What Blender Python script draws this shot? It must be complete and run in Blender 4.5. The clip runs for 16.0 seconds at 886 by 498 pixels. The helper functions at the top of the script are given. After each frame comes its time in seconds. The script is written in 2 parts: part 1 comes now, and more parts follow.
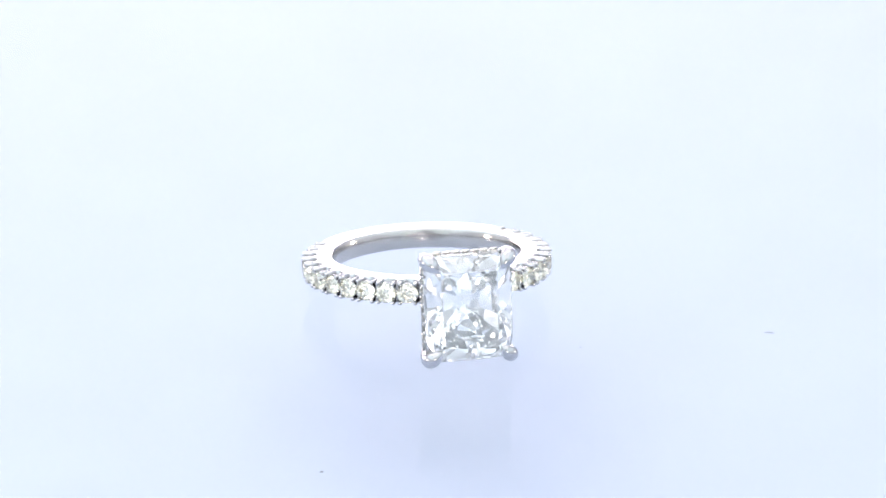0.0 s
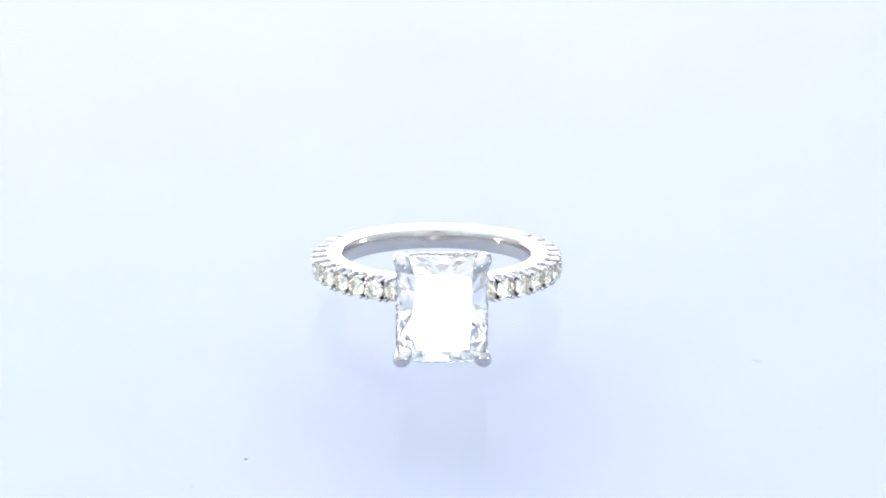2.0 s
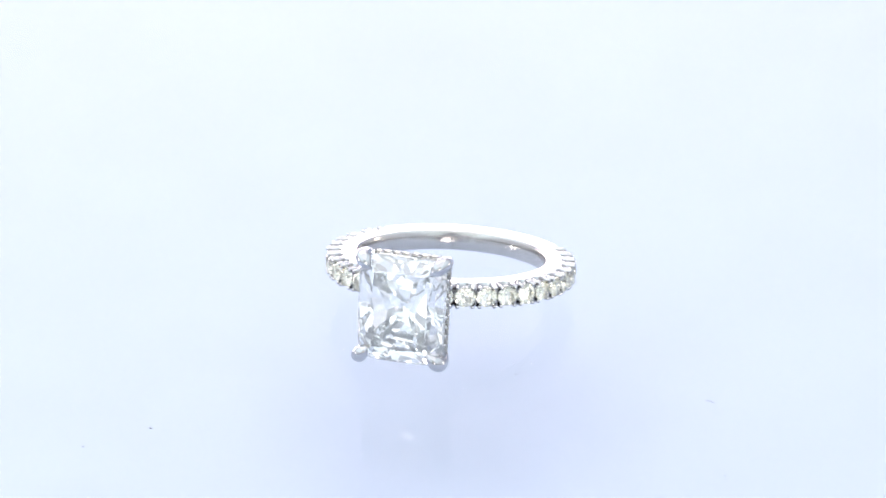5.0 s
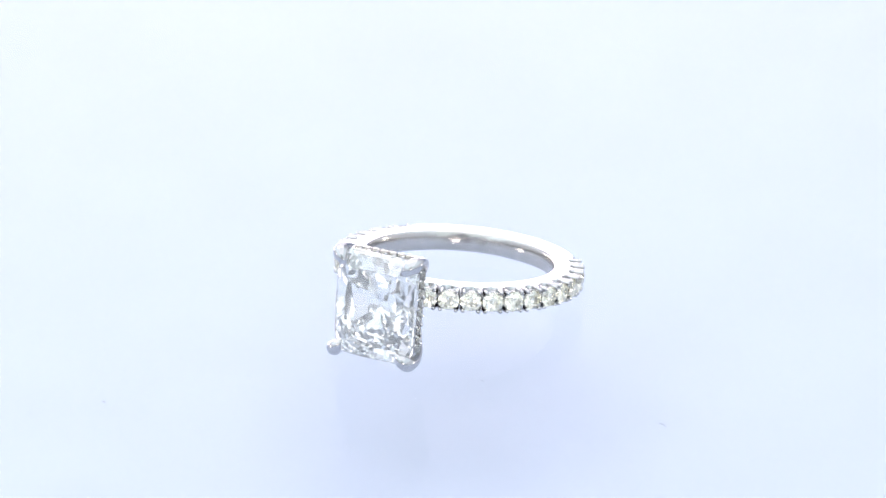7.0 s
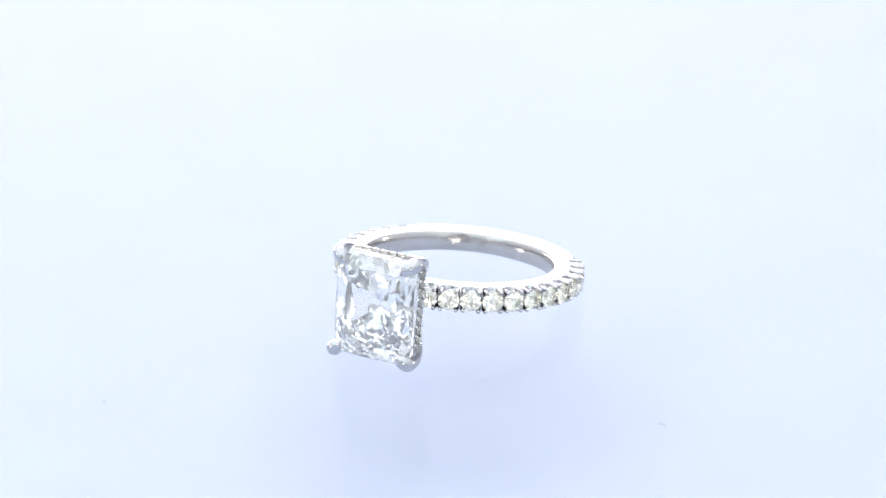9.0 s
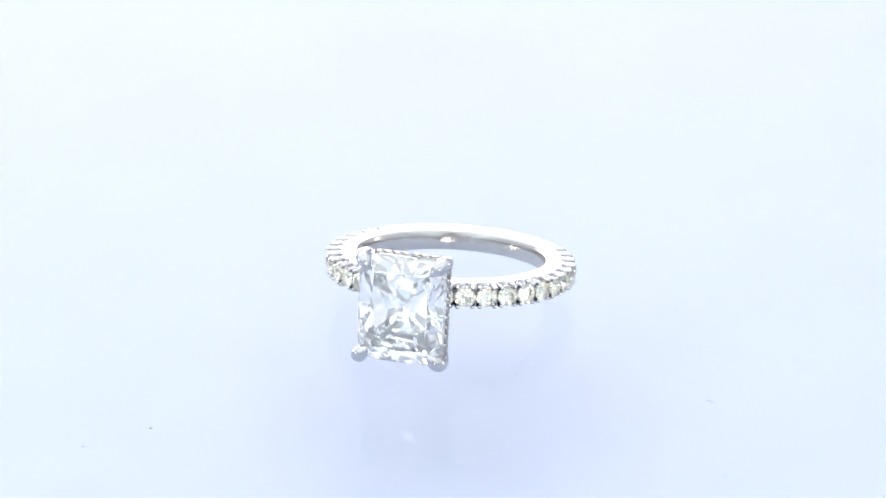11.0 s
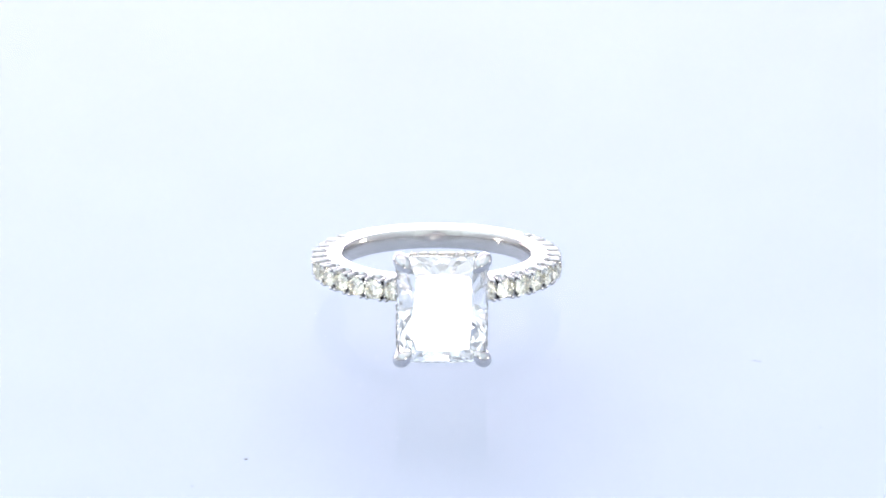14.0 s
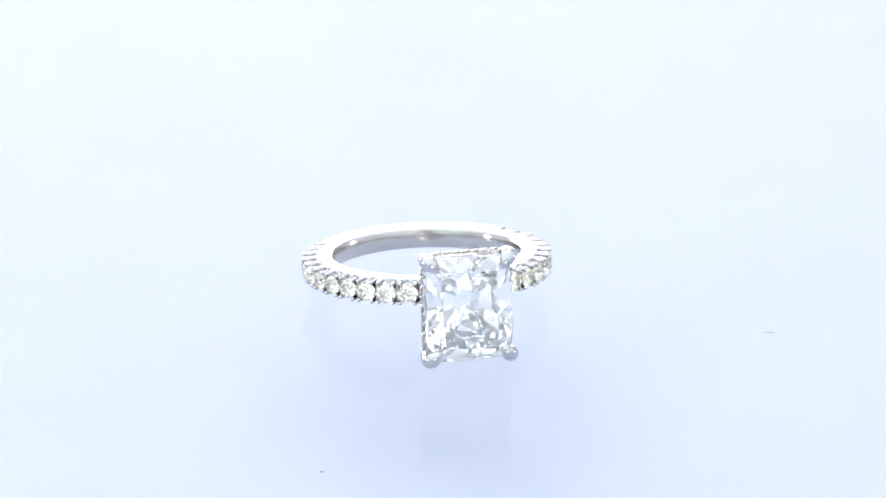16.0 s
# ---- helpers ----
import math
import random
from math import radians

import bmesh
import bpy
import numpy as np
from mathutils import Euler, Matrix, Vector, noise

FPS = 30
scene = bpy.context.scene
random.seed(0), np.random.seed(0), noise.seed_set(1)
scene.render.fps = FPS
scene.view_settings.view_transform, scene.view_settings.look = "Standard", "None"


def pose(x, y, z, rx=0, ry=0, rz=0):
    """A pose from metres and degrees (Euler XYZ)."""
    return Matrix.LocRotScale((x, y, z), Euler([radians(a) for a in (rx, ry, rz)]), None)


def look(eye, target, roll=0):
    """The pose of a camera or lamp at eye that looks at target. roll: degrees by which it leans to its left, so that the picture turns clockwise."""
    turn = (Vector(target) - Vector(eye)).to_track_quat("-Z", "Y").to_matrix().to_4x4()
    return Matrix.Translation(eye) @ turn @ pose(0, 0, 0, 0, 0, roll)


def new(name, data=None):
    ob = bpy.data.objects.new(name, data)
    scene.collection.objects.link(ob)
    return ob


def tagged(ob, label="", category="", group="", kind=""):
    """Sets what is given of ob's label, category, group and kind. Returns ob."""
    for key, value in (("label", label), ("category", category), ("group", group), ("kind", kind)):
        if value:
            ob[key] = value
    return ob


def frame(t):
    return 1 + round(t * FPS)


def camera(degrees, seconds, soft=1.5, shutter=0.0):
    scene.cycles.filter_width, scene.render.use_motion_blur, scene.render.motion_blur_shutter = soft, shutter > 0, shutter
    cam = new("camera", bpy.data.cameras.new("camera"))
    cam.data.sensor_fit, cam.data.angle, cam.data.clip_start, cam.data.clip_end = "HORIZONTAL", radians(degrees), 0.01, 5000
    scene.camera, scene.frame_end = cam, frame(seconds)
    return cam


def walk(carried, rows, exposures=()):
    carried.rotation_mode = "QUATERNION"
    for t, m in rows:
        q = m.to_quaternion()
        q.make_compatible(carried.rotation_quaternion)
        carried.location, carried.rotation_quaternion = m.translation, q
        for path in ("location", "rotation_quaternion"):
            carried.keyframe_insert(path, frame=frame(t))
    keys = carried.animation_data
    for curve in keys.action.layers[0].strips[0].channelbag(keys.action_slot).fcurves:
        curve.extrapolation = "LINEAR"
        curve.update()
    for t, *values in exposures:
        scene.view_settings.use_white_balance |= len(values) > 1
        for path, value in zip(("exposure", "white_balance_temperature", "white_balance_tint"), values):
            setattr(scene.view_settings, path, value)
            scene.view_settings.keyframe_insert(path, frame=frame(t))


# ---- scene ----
U = 0.00106          # one drawing unit in metres: the ring's bore comes to 16.4 mm

# camera: fixed on its stand, close above the plate
ELEV, DIST = radians(23.2), 252.776
AIM = Vector((1.408, 0, 5.19))
EYE = AIM + DIST * Vector((0, -math.cos(ELEV), math.sin(ELEV)))
cam = camera(15.944, 16.0, soft=1.5)
cam.data.dof.use_dof, cam.data.dof.aperture_fstop = True, 72
cam.data.dof.focus_distance = (EYE - Vector((0, -13, 1))).length * U
walk(cam, [(0.0, look(EYE * U, AIM * U)), (16.0, look(EYE * U, AIM * U))],
     exposures=[(0.0, -0.22), (16.0, -0.22)])

# ---- light: added unseen fill lamps for glowing tent sides, and a few bare LEDs ----
world = bpy.data.worlds.new("studio")
world.use_nodes = True
world.node_tree.nodes["Background"].inputs[0].default_value = (0.60, 0.62, 0.66, 1)
world.node_tree.nodes["Background"].inputs[1].default_value = 0.30
scene.world = world
scene.cycles.max_bounces, scene.cycles.glossy_bounces, scene.cycles.transmission_bounces = 48, 40, 40


def area(name, x, y, z, tx, ty, tz, sx, sy, glow, colour):
    """A rectangular lamp of sx by sy, as bright as glow to the eye."""
    data = bpy.data.lights.new(name, "AREA")
    data.shape, data.size, data.size_y = "RECTANGLE", sx * U, sy * U
    data.energy, data.color = glow * math.pi * sx * sy * U * U, colour
    ob = new(name, data)
    ob.matrix_world = look(Vector((x, y, z)) * U, Vector((tx, ty, tz)) * U)
    return ob


# Added fill lamps, none of them seen: they whiten card, metal and stone.
area("back_fill_light", -40, 180, 290, 0, 0, 0, 470, 300, 1.4, (1.0, 0.94, 0.92))
# Added pinkish fill: makes the card lighter and warmer towards the back.
area("back_warm_fill_light", -30, 440, 170, -30, 0, 90, 640, 320, 1.2, (1.0, 0.86, 0.87))
area("top_fill_light", 0, -190, 424, 0, -189.9, 0, 620, 680, 1.1, (1.0, 0.98, 0.96))
# Added pair of fills, with a gap that stays darker in the stone.
area("front_fill_light_left", -165, -540, 215, 0, 0, 80, 290, 400, 1.04, (0.83, 0.98, 1.0))
area("front_fill_light_right", 165, -540, 215, 0, 0, 80, 290, 400, 1.04, (0.83, 0.98, 1.0))
# Added low fill, mirrored white by the band's rim; also lifts the card's back.
area("rim_fill_light", -100, 300, 29, -10, 0, 12, 450, 56, 6.0, (1.0, 0.87, 0.86))
# Added cyan side fills, to brighten the stone and tint the card's shadow.
area("side_fill_light_left", -322, -140, 200, 0, -140, 150, 720, 390, 1.0, (0.80, 0.97, 1.0))
area("side_fill_light_right", 322, -140, 200, 0, -140, 150, 720, 390, 0.60, (0.76, 0.97, 1.0))
area("front_led_light", 29, -300, 34, 1, -12, 2, 34, 40, 14.0, (1.0, 0.93, 0.86))
area("front_led_halo_light", 29, -302, 34, 1, -12, 2, 48, 46, 5.0, (1.0, 0.84, 0.70))
area("side_led_light_left", -262, -32, 18, 0, 8, 2, 30, 24, 22, (1.0, 0.90, 0.78))
area("side_led_light_right", 255, 73, 18, 0, 8, 2, 30, 24, 22, (1.0, 0.90, 0.78))


# ---- materials ----
def material(name):
    m = bpy.data.materials.new(name)
    m.use_nodes = True
    t = m.node_tree
    return m, t, t.nodes["Principled BSDF"]


def noise_node(t, scale, detail=4.0):
    co = t.nodes.new("ShaderNodeTexCoord")
    n = t.nodes.new("ShaderNodeTexNoise")
    n.inputs["Scale"].default_value, n.inputs["Detail"].default_value = scale, detail
    t.links.new(co.outputs["Object"], n.inputs["Vector"])
    return n


def ramp(t, source, stops):
    r = t.nodes.new("ShaderNodeValToRGB")
    t.links.new(source, r.inputs[0])
    for e, (pos, c) in zip(r.color_ramp.elements, stops):
        e.position, e.color = pos, (*c, 1)
    return r


def bump(t, p, source, strength, distance):
    b = t.nodes.new("ShaderNodeBump")
    b.inputs["Strength"].default_value, b.inputs["Distance"].default_value = strength, distance
    t.links.new(source, b.inputs["Height"])
    t.links.new(b.outputs[0], p.inputs["Normal"])


def metal(name, colour, rough, grain):
    m, t, p = material(name)
    p.inputs["Metallic"].default_value = 1
    n = noise_node(t, grain)
    c = ramp(t, n.outputs[0], [(0.3, [v * 0.93 for v in colour]), (0.7, colour)])
    t.links.new(c.outputs[0], p.inputs["Base Color"])
    r = t.nodes.new("ShaderNodeMapRange")
    r.inputs["To Min"].default_value, r.inputs["To Max"].default_value = rough * 0.7, rough * 1.4
    t.links.new(n.outputs[0], r.inputs["Value"])
    t.links.new(r.outputs[0], p.inputs["Roughness"])
    bump(t, p, n.outputs[0], 0.08, 0.00002)
    return m


def diamond(name, tint):
    m = bpy.data.materials.new(name)
    m.use_nodes = True
    t = m.node_tree
    t.nodes.remove(t.nodes["Principled BSDF"])
    g = t.nodes.new("ShaderNodeBsdfGlass")
    g.inputs["Color"].default_value = (*tint, 1)
    g.inputs["Roughness"].default_value, g.inputs["IOR"].default_value = 0.0, 2.417
    t.links.new(g.outputs[0], t.nodes["Material Output"].inputs[0])
    return m


def plain(name, colour, rough, scale=60.0, vary=0.04):
    m, t, p = material(name)
    n = noise_node(t, scale)
    c = ramp(t, n.outputs[0], [(0.3, [v * (1 - vary) for v in colour]), (0.7, colour)])
    t.links.new(c.outputs[0], p.inputs["Base Color"])
    p.inputs["Roughness"].default_value = rough
    bump(t, p, n.outputs[0], 0.05, 0.0002)
    return m


PLATINUM = metal("polished_platinum", (0.55, 0.55, 0.56), 0.05, 900)
BORE = metal("brushed_platinum", (0.58, 0.56, 0.54), 0.17, 1500)
CENTRE = diamond("clear_diamond", (1.0, 1.0, 0.995))
MELEE = diamond("faint_yellow_diamond", (1.0, 0.992, 0.955))
SHEET = plain("pale_blue_sweep_card", (0.409, 0.466, 0.590), 0.75)
FABRIC = plain("white_tent_fabric", (0.80, 0.81, 0.83), 0.9, 200)
# for the added front wall, grey so that some facets mirror it dark
DARK = plain("grey_added_wall", (0.42, 0.42, 0.43), 0.8, 8, 0.1)
RUBBER = plain("grey_rubber", (0.25, 0.25, 0.26), 0.8)
DUST = plain("grey_dust", (0.30, 0.29, 0.33), 0.9, 3000, 0.2)
GLASS, gt, gp = material("coated_plate_glass")
gp.inputs["Base Color"].default_value = (1, 1, 1, 1)
gp.inputs["Transmission Weight"].default_value = 1
gp.inputs["Roughness"].default_value = 0.0
gp.inputs["IOR"].default_value = 1.07


# ---- mesh helpers ----
def mesh_of(name, bm, mat, smooth=False):
    bmesh.ops.recalc_face_normals(bm, faces=bm.faces)
    bmesh.ops.scale(bm, vec=(U, U, U), verts=bm.verts)
    me = bpy.data.meshes.new(name)
    bm.to_mesh(me)
    bm.free()
    me.materials.append(mat)
    for f in me.polygons:
        f.use_smooth = smooth
    return me


def part(name, bm, mat, parent, label="", smooth=False):
    ob = new(name, mesh_of(name, bm, mat, smooth))
    ob.parent = parent
    if label:
        tagged(ob, label)
    return ob


def piece(name, me, parent, m):
    ob = new(name, me)
    ob.parent, ob.matrix_basis = parent, m
    return ob


def hull(points):
    bm = bmesh.new()
    for p in points:
        bm.verts.new(p)
    bmesh.ops.convex_hull(bm, input=bm.verts)
    loose = [v for v in bm.verts if not v.link_faces]
    bmesh.ops.delete(bm, geom=loose, context="VERTS")
    bmesh.ops.dissolve_limit(bm, angle_limit=radians(0.4), verts=bm.verts, edges=bm.edges)
    return bm


def loft(rings, closed=False, caps=True):
    """Faces between successive rings of points, all of one length."""
    bm = bmesh.new()
    vs = [[bm.verts.new(p) for p in r] for r in rings]
    n = len(rings[0])
    for k in range(len(vs) if closed else len(vs) - 1):
        a, b = vs[k], vs[(k + 1) % len(vs)]
        for i in range(n):
            bm.faces.new((a[i], a[(i + 1) % n], b[(i + 1) % n], b[i]))
    if caps and not closed:
        bm.faces.new(vs[0])
        bm.faces.new(vs[-1])
    return bm


def spline(points, steps):
    """Catmull-Rom through points of any number of values."""
    pts = [np.array(p, float) for p in points]
    pts = [2 * pts[0] - pts[1]] + pts + [2 * pts[-1] - pts[-2]]
    out = []
    for a, b, c, d in zip(pts, pts[1:], pts[2:], pts[3:]):
        for k in range(steps):
            s = k / steps
            out.append(0.5 * (2 * b + (c - a) * s + (2 * a - 5 * b + 4 * c - d) * s * s + (3 * b - a - 3 * c + d) * s ** 3))
    out.append(pts[-2])
    return out


def tube(points, steps=5, sides=14):
    """A round bar along points (x, y, z, radius)."""
    line = spline(points, steps)
    rings = []
    for k, q in enumerate(line):
        way = Vector(line[min(k + 1, len(line) - 1)][:3] - line[max(k - 1, 0)][:3]).normalized()
        turn = way.to_track_quat("Z", "Y").to_matrix()
        rings.append([Vector(q[:3]) + turn @ Vector((q[3] * math.cos(a), q[3] * math.sin(a), 0))
                      for a in np.linspace(0, 2 * math.pi, sides, endpoint=False)])
    return loft(rings)


def lathe(profile, sides=32):
    """A turned solid round z from (radius, height) rows."""
    return loft([[(r * math.cos(a), r * math.sin(a), z) for a in np.linspace(0, 2 * math.pi, sides, endpoint=False)]
                 for r, z in profile])


def box(x0, x1, y0, y1, z0, z1, bevel=0.0):
    bm = bmesh.new()
    bmesh.ops.create_cube(bm, size=1)
    for v in bm.verts:
        v.co = ((x0 + x1) / 2 + v.co.x * (x1 - x0), (y0 + y1) / 2 + v.co.y * (y1 - y0), (z0 + z1) / 2 + v.co.z * (z1 - z0))
    if bevel:
        bmesh.ops.bevel(bm, geom=bm.edges, offset=bevel, segments=2, affect="EDGES")
    return bm


# ---- the card, and an unseen tent added round it ----
FLOOR_Z = -9.6


def sweep():
    """One sheet: flat under the plate, curving up behind it."""
    line = [(-560.0, FLOOR_Z)] + [(330 + 120 * math.sin(a), FLOOR_Z + 120 * (1 - math.cos(a)))
                                   for a in np.linspace(0, math.pi / 2, 17)] + [(450, 430)]
    bm = bmesh.new()
    cols = [[bm.verts.new((x, y, z)) for y, z in line] for x in (-330, 330)]
    under = [[bm.verts.new((x, y + 1.5 * (z > 0), z - 1.5)) for y, z in line] for x in (-330, 330)]
    for k in range(len(line) - 1):
        bm.faces.new((cols[0][k], cols[0][k + 1], cols[1][k + 1], cols[1][k]))
        bm.faces.new((under[0][k], under[1][k], under[1][k + 1], under[0][k + 1]))
    ob = new("backdrop", mesh_of("backdrop", bm, SHEET, True))
    tagged(ob, "pale blue card sweep curving up behind the plate", "backdrop", kind="structure")


def tent():
    # None of these is seen: added to enclose the ring and bounce light.
    for name, dims, mat, label in (
            ("wall_left", (-336, -331, -560, 460, -8, 430), FABRIC, "unseen white fabric side of an assumed light tent"),
            ("wall_right", (331, 336, -560, 460, -8, 430), FABRIC, "unseen white fabric side of an assumed light tent"),
            # Added behind the gap in the front lamps, to darken some facets.
            ("added_front_wall", (-336, 336, -566, -561, -8, 430), DARK, "unseen grey front wall, added for dark reflections in the stone"),
            ("ceiling", (-336, 336, -566, 460, 431, 436), FABRIC, "unseen white fabric top of an assumed light tent")):
        ob = new(name, mesh_of(name, box(*dims), mat))
        tagged(ob, label, "ceiling" if name == "ceiling" else "wall", kind="structure")


sweep()
tent()


# ---- the turning plate ----
def turning_plate():
    root = new("turntable")
    tagged(root, "clear glass turntable plate carrying a few dust fibres", "turntable")
    pane = part("plate", lathe([(148.6, -1.2), (149, -1.0), (149, -0.2), (148.6, 0.0)], 96), GLASS, root)
    pane.visible_shadow = False
    foot = mesh_of("foot", lathe([(5, FLOOR_Z), (6, FLOOR_Z + 0.4), (6, -1.6), (5, -1.2)], 20), RUBBER)
    for a in (30, 150, 270):
        piece("foot", foot, root, pose(135 * U * math.cos(radians(a)), 135 * U * math.sin(radians(a)), 0))
    fibres = [(14.308, -44.95, 0.30, 0.05, 20), (27.659, -23.07, 0.85, 0.05, -15), (29.754, 242.56, 0.32, 0.09, 5),
              (35.2, 240.3, 0.22, 0.08, 40), (36.6, -38.0, 0.18, 0.08, 0)]
    for r, a, length, thick, twist in fibres:
        bend = [(-length / 2, 0, thick * 0.5, thick * 0.3), (-length * 0.15, length * 0.12, thick * 0.6, thick * 0.5),
                (length * 0.2, length * 0.02, thick * 0.6, thick * 0.45), (length / 2, -length * 0.1, thick * 0.5, thick * 0.25)]
        ob = part("dust_fibre", tube(bend, 4, 8), DUST, root, "tiny grey dust fibre", True)
        ob.matrix_basis = pose(r * U * math.cos(radians(a)), r * U * math.sin(radians(a)), 0, 0, 0, twist)
    return root


# ---- the ring: its axis is local z, the big stone looks along local -y ----
BORE_R = 7.72
PITCH, PER_SIDE, FIRST = 10.2, 12, 11.4
GIRDLE_Y = -14.5


def half_width(off):
    """Half the band's width at an angle from the big stone: a little narrower at the back."""
    s = min(1, max(0, (off - 40) / 70))
    return 0.96 - 0.11 * s * s * (3 - 2 * s)


def band(root):
    """Shank with a barrel-shaped bore; its rim is scooped out beside each small stone, and full at the back."""
    rings = []
    for k in range(720):
        a = 2 * math.pi * k / 720
        off = abs((math.degrees(a) + 180) % 360 - 180)
        s = min(1, max(0, (off - 127) / 5))
        s = s * s * (3 - 2 * s)
        half = half_width(off)
        phase = 2 * abs((off - FIRST) / PITCH - round((off - FIRST) / PITCH))
        scoop = (1 - phase ** 2.2) * (1 - s)
        out = (9.06 + 0.80 * phase ** 1.6) * (1 - s) + 9.8 * s
        shoulder = (9.32 - 0.44 * scoop) * (1 - s) + 9.64 * s
        drop = (0.26 + 0.36 * scoop) * (1 - s) + 0.16 * s
        bore = [(BORE_R - 0.16 * (1 - (z / half) ** 2), z) for z in (half * 0.2, half * 0.4, half * 0.6, half * 0.78, half - 0.10)]
        edge = bore + [(BORE_R + 0.02, half - 0.05), (BORE_R + 0.09, half), (BORE_R + 0.14, half),
                       (shoulder - 0.03, half), (shoulder, half), (shoulder + 0.3 * (out - shoulder), half - 0.30 * drop),
                       (shoulder + 0.6 * (out - shoulder), half - 0.62 * drop), (out, half - drop), (out, half - drop - 0.05)]
        prof = edge + [(r, -z) for r, z in reversed(edge)]
        rings.append([(r * math.sin(a), -r * math.cos(a), z) for r, z in prof])
    ob = part("band", loft(rings, closed=True), PLATINUM, root, "polished white metal band with a brushed bore", True)
    ob.data.materials.append(BORE)
    for f in ob.data.polygons:
        c = f.center / U
        r, off = math.hypot(c.x, c.y), abs(math.degrees(math.atan2(c.x, -c.y)))
        f.use_smooth = r < BORE_R + 0.1 or off > 127
        if r < BORE_R - 0.01:
            f.material_index = 1
    return ob


def brilliant(r, crown, depth):
    """A small round stone: its table looks along +z, girdle at z = 0."""
    pts = []
    for k in range(16):
        a = 2 * math.pi * k / 16
        pts += [(r * math.cos(a), r * math.sin(a), 0.03 * r), (r * math.cos(a), r * math.sin(a), -0.03 * r)]
    for k in range(8):
        a, b = 2 * math.pi * k / 8, 2 * math.pi * (k + 0.5) / 8
        pts += [(0.56 * r * math.cos(a), 0.56 * r * math.sin(a), crown), (0.80 * r * math.cos(b), 0.80 * r * math.sin(b), crown * 0.62),
                (0.50 * r * math.cos(b), 0.50 * r * math.sin(b), -depth * 0.56)]
    pts.append((0, 0, -depth))
    return hull(pts)


def cup():
    """A thin scalloped seat round one small stone, along z."""
    rings = []
    for r, z, wave in ((0.84, -1.0, 0), (0.88, -0.40, 0), (0.90, -0.10, 0.5), (0.89, -0.02, 0.9), (0.84, -0.05, 0.9), (0.80, -0.12, 0), (0.50, -0.46, 0), (0.12, -0.88, 0)):
        rings.append([(0.97 * r * math.cos(a), r * math.sin(a), z + wave * 0.10 * (math.cos(4 * a + math.pi))) for a in np.linspace(0, 2 * math.pi, 32, endpoint=False)])
    return loft(rings)


def bead(r, length):
    """A tiny claw: a short post with a domed end at z = 0."""
    prof = [(r * 1.15, -length), (r * 0.95, -r)] + [(r * math.cos(b), r * math.sin(b)) for b in np.linspace(-0.3, math.pi / 2 - 0.12, 6)]
    return lathe(prof, 10)


def seat(angle, radius, z=0.0):
    """Pose at an angle from the big stone, with +z pointing out of the band."""
    a = radians(angle)
    out = Vector((math.sin(a), -math.cos(a), 0))
    side = Vector((0, 0, 1)).cross(out)
    m = Matrix((side, Vector((0, 0, 1)), out)).transposed().to_4x4()
    return Matrix.Translation((out * radius + Vector((0, 0, z))) * U) @ m


def pave(root):
    stone = mesh_of("side_stone", brilliant(0.86, 0.27, 0.72), MELEE)
    ring_seat = mesh_of("stone_seat", cup(), PLATINUM, True)
    claw = mesh_of("bead_claw", bead(0.17, 0.9), PLATINUM, True)
    for side in (-1, 1):
        for k in range(PER_SIDE):
            a = side * (FIRST + PITCH * k)
            narrow = half_width(abs(a)) / 0.98
            piece("stone_seat", ring_seat, root, seat(a, 9.88) @ Matrix.Diagonal((1, narrow * 0.92, 1, 1)))
            piece("side_stone", stone, root, seat(a, 9.90) @ Matrix.Diagonal((1, narrow * 0.93, 1, 1)) @ pose(0, 0, 0, 0, 0, random.uniform(0, 45)))
            for d in (-1, 1):
                for z in (-0.79 * narrow, 0.77 * narrow):
                    piece("bead_claw", claw, root, seat(a + d * 3.5, 10.0 + random.uniform(-0.02, 0.02), z))


def cut_stone(planes, size):
    """A block cut by planes (normal, distance from the origin), as a stone is ground."""
    bm = bmesh.new()
    bmesh.ops.create_cube(bm, size=size)
    for n, d in planes:
        n = Vector(n).normalized()
        bmesh.ops.bisect_plane(bm, geom=bm.verts[:] + bm.edges[:] + bm.faces[:], dist=1e-5, plane_co=n * d, plane_no=n, clear_outer=True)
        rim = [e for e in bm.edges if e.is_boundary]
        if rim:
            bmesh.ops.contextual_create(bm, geom=rim)
    return bm


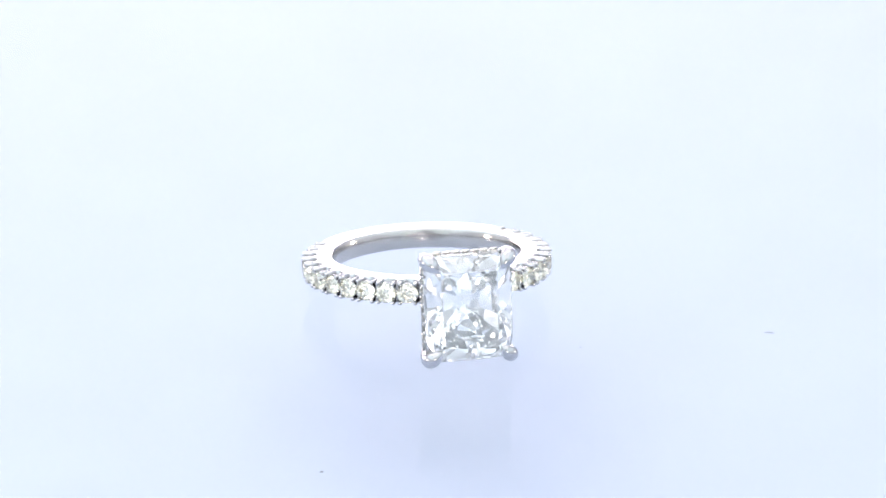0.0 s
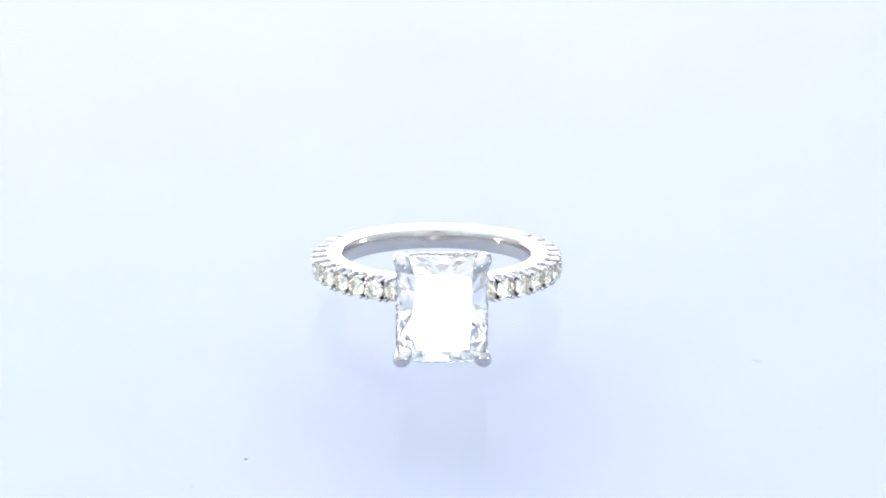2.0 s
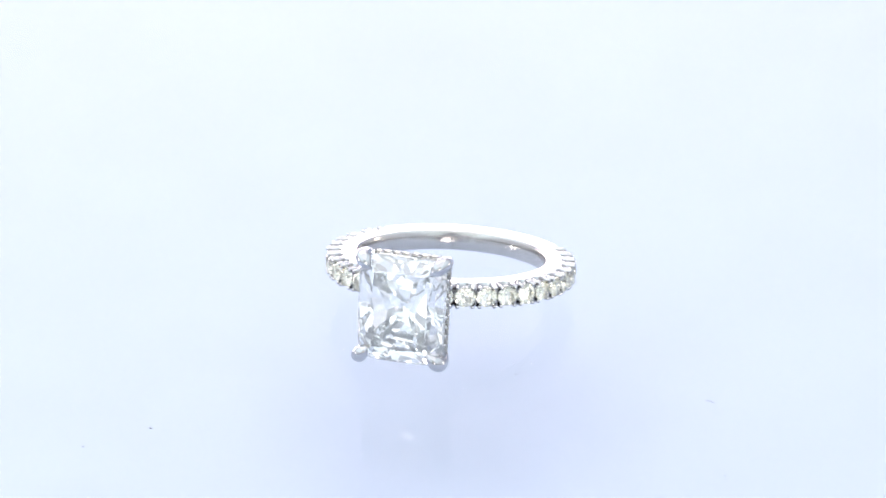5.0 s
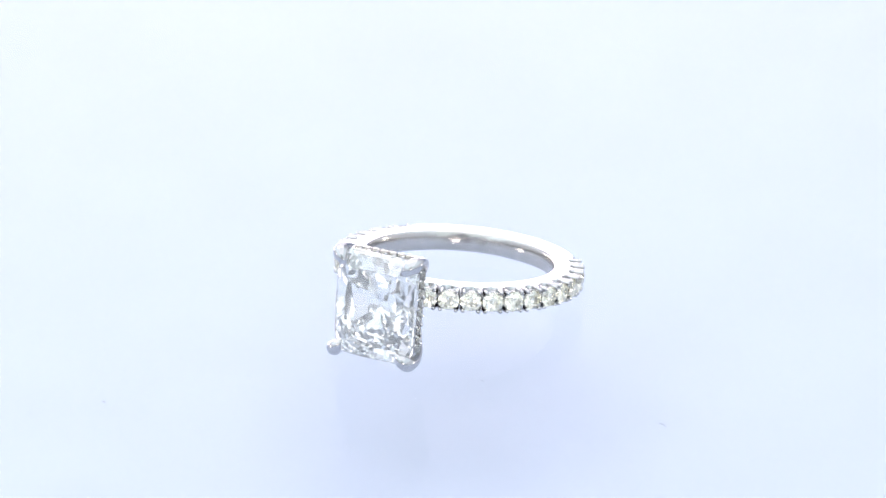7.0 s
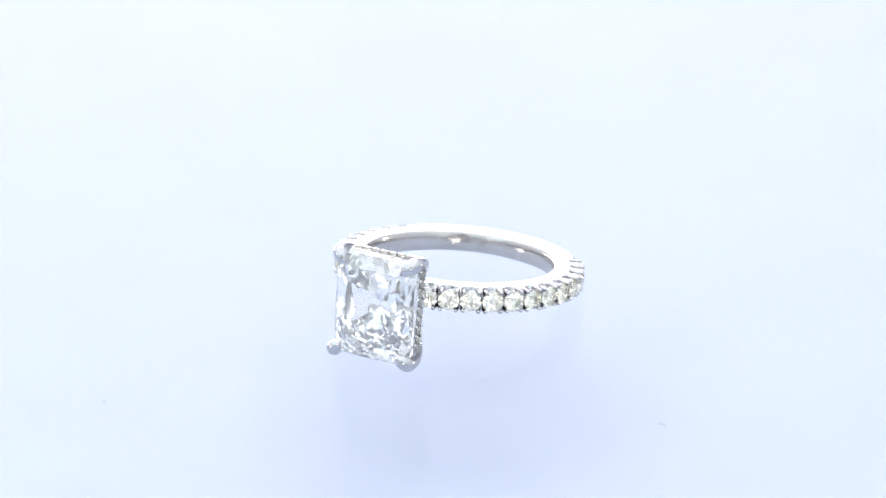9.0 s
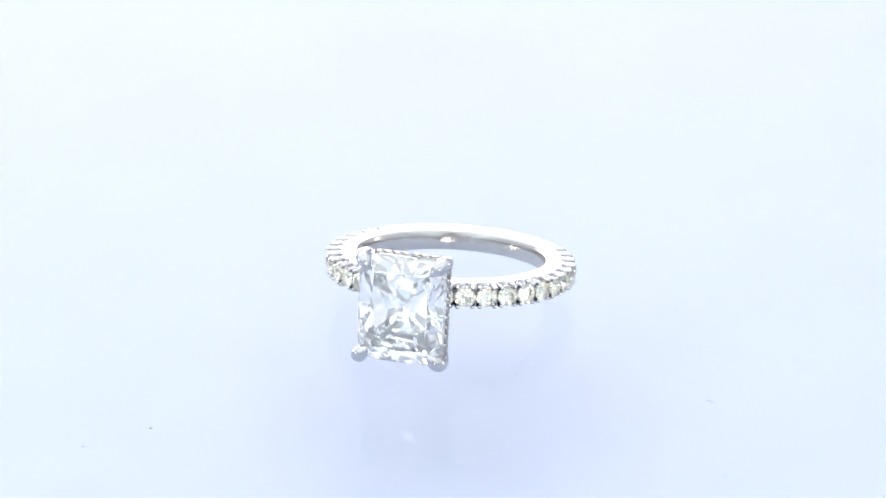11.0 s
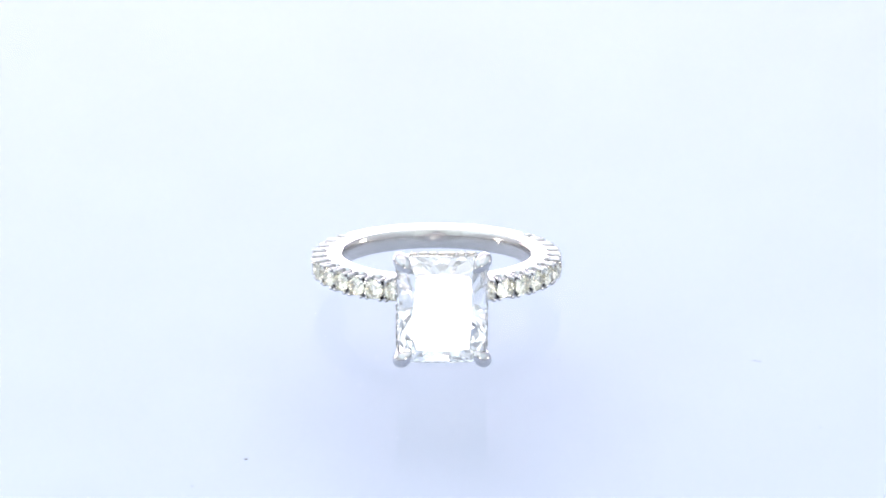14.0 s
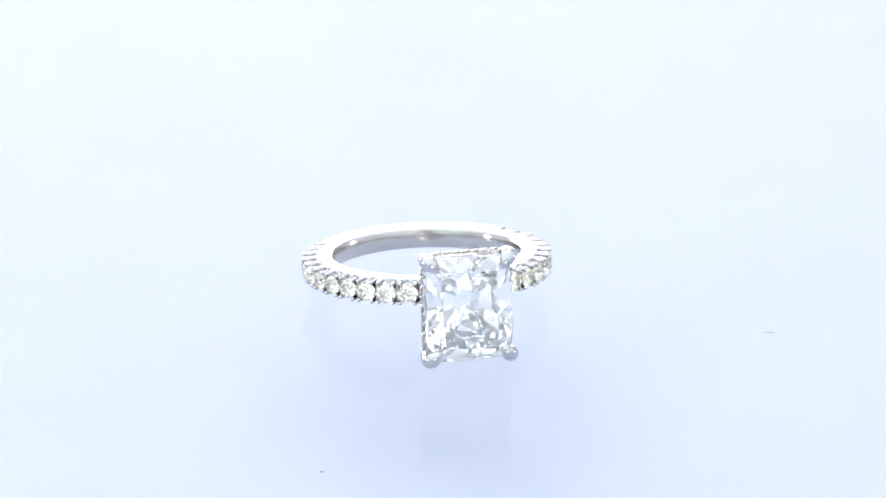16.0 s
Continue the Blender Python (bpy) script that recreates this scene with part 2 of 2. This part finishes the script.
def centre_stone(root):
    """Cut-cornered rectangular stone: stepped crown, pavilion of four rows of flat facets."""
    hx, hz, cut = 3.47, 4.24, 0.75
    dice = random.Random(4)
    top = 1.0
    planes = [((0, -1, 0), top)]

    def through_point(azimuth, steep, x, y, z):
        """The plane whose normal leans by steep degrees out of the stone's axis (over 90: towards the back)."""
        a, b = radians(azimuth), radians(steep)
        n = Vector((math.cos(a) * math.sin(b), -math.cos(b), math.sin(a) * math.sin(b)))
        planes.append((n, n.dot(Vector((x, y, z)))))

    for sign, turn in ((1, 0), (-1, 180)):
        through_point(turn, 90, sign * hx, 0, 0)
        through_point(turn + 90, 90, 0, 0, sign * hz)
        for lean in (-4, 4):
            through_point(turn + lean, 34, sign * 2.26, -top, 0)
            through_point(turn + 90 + lean, 34, 0, -top, sign * 3.08)
        for side in (-1, 1):
            through_point(turn + 13 * side, 39, sign * 2.95, -0.50, sign * side * 2.2)
            through_point(turn + 90 + 13 * side, 39, -sign * side * 1.6, -0.48, sign * 3.8)
        for lean, along in ((-6, 2.7), (-2.5, 1.1), (2.5, 1.1), (6, 2.7)):
            side = math.copysign(along, lean)
            through_point(turn + lean, 46 + abs(lean) * 0.7, sign * hx, -0.07, sign * side)
            through_point(turn + 90 + lean, 46 + abs(lean) * 0.7, -sign * side * 0.8, -0.07, sign * hz)
    for sx in (-1, 1):
        for sz in (-1, 1):
            az = math.degrees(math.atan2(sz, sx))
            px, pz = sx * (hx - cut / 2), sz * (hz - cut / 2)
            through_point(az, 90, px, 0, pz)
            through_point(az, 45, px, -0.07, pz)
            through_point(az, 32, sx * 2.08, -top, sz * 2.90)

    def reach(azimuth, power):
        """How far a rectangle extends along an azimuth; the higher the power, the rounder it is."""
        c, d = abs(math.cos(radians(azimuth))), abs(math.sin(radians(azimuth)))
        return ((hx * c) ** power + (hz * d) ** power) ** (1 / power)

    for steep, rho, depth, power, fan in ((61, 0.985, 0.17, 1.07, (0, 11, 23, 37, 50, 63, 79)), (53, 0.86, 0.86, 1.18, (6, 17, 30, 43, 57, 71, 85)),
                                   (47, 0.70, 1.60, 1.3, (0, 10, 20, 31, 42, 53, 66, 79)), (42, 0.50, 2.36, 1.35, (5, 16, 29, 43, 57, 71, 85)),
                                   (38, 0.30, 3.00, 1.35, (0, 14, 33, 52, 74))):
        for az in fan:
            for q in {az, 180 - az, 180 + az, -az % 360} if az else {0, 90, 180, 270}:
                through_point(q + dice.uniform(-4, 4), 180 - steep + dice.uniform(-2.4, 2.4),
                              rho * reach(q, power) * math.cos(radians(q)), depth + dice.uniform(-0.03, 0.03), rho * reach(q, power) * math.sin(radians(q)))
    bm = cut_stone(planes, 14)
    bmesh.ops.translate(bm, vec=(0, GIRDLE_Y, 0), verts=bm.verts)
    return part("centre_stone", bm, CENTRE, root, "large clear diamond, rectangular with cut corners")


def head(root):
    """Four claws, the small-stoned gallery behind the big stone, and the foot on the band."""
    for sx in (-1, 1):
        for sz in (-1, 1):
            line = [(sx * 0.75, -9.2, sz * 0.55, 0.34), (sx * 1.5, -10.6, sz * 1.5, 0.36), (sx * 2.75, -12.3, sz * 3.2, 0.40), (sx * 3.15, -13.4, sz * 3.80, 0.50),
                    (sx * 3.24, -14.2, sz * 3.95, 0.57), (sx * 3.20, -14.80, sz * 3.95, 0.61), (sx * 2.96, -15.16, sz * 3.72, 0.58),
                    (sx * 2.68, -15.32, sz * 3.42, 0.40), (sx * 2.46, -15.32, sz * 3.18, 0.18), (sx * 2.38, -15.30, sz * 3.10, 0.03)]
            part("claw", tube(line, 6, 18), PLATINUM, root, "rounded polished claw", True)

    def rail(rows, c):
        """A cut-cornered rectangular rail; rows of (how far it is drawn in, y) go once round its section."""
        def outl(s, y):
            x, z, k = hx - s, hz - s * (1.35 if s > 1 else 1), c * (1 - min(s, 1) * 0.3)
            return [(x, y, -z + k), (x, y, z - k), (x - k, y, z), (-x + k, y, z), (-x, y, z - k), (-x, y, -z + k), (-x + k, y, -z), (x - k, y, -z)]
        return loft([outl(s, y) for s, y in rows], closed=True)

    hx, hz = 3.40, 4.15
    gallery = part("gallery", rail([(0.04, -14.24), (0, -14.16), (0.02, -13.3), (0.08, -13.2), (0.50, -13.18), (0.12, -14.22)], 0.66), PLATINUM, root, "rectangular gallery rail set with tiny stones")
    part("lower_rail", rail([(1.83, -11.1), (1.83, -10.5), (2.2, -10.5), (2.2, -11.1)], 0.4), PLATINUM, root)
    part("head_foot", box(-1.3, 1.3, -10.3, -8.8, -0.85, 0.85, 0.2), PLATINUM, root)
    tiny = mesh_of("gallery_stone", brilliant(0.36, 0.14, 0.20), MELEE)
    dot = mesh_of("gallery_bead", bead(0.16, 0.25), PLATINUM, True)
    step = 0.74
    for axis, half_len, reach in (("x", 3.0, 3.40), ("z", 2.3, 4.15)):
        n = int(2 * half_len / step) + 1
        for sign in (-1, 1):
            out = Vector((sign, 0, 0)) if axis == "x" else Vector((0, 0, sign))
            run = Vector((0, 0, 1)) if axis == "x" else Vector((1, 0, 0))
            m = Matrix((run, out.cross(run), out)).transposed().to_4x4()
            for k in range(n):
                d = (k - (n - 1) / 2) * step
                at = out * (reach + 0.04) + run * d + Vector((0, -13.70, 0))
                piece("gallery_stone", tiny, gallery, Matrix.Translation(at * U) @ m)
                for e in (-0.42, 0.42):
                    at = out * (reach + 0.01) + run * (d + step / 2) + Vector((0, -13.70 + e, 0))
                    piece("gallery_bead", dot, gallery, Matrix.Translation(at * U) @ m)


def diamond_ring():
    root = new("diamond_ring")
    tagged(root, "white metal diamond ring lying on a clear glass plate", "ring")
    band(root)
    centre_stone(root)
    head(root)
    pave(root)
    return root


TURNTABLE = turning_plate()
RING = diamond_ring()


# ---- what moves ----
def heading(t):
    """Degrees of the plate: even speed, turned back softly at 8 s."""
    t = min(t, 16 - t)
    rate, soften = 5.738, 0.6
    lag = max(0.0, t - (8 - soften))
    return 13.167 - rate * t + rate * lag * lag / (2 * soften)


def motions():
    times = [0.0, 1.0, 2.0, 3.0, 4.0, 5.0, 6.0, 6.6, 7.0, 7.25, 7.5, 7.75, 8.0, 8.25, 8.5, 8.75, 9.0, 9.4, 10.0, 11.0, 12.0, 13.0, 14.0, 15.0, 16.0]
    rest = pose(1.025 * U, 3.985 * U, 2.33 * U) @ pose(0, 0, 0, 0, 0.41, 0) @ pose(0, 0, 0, -8.75, 0, 0)
    walk(TURNTABLE, [(t, pose(0, 0, 0, 0, 0, heading(t))) for t in times])
    walk(RING, [(t, pose(0, 0, 0, 0, 0, heading(t)) @ rest) for t in times])


motions()
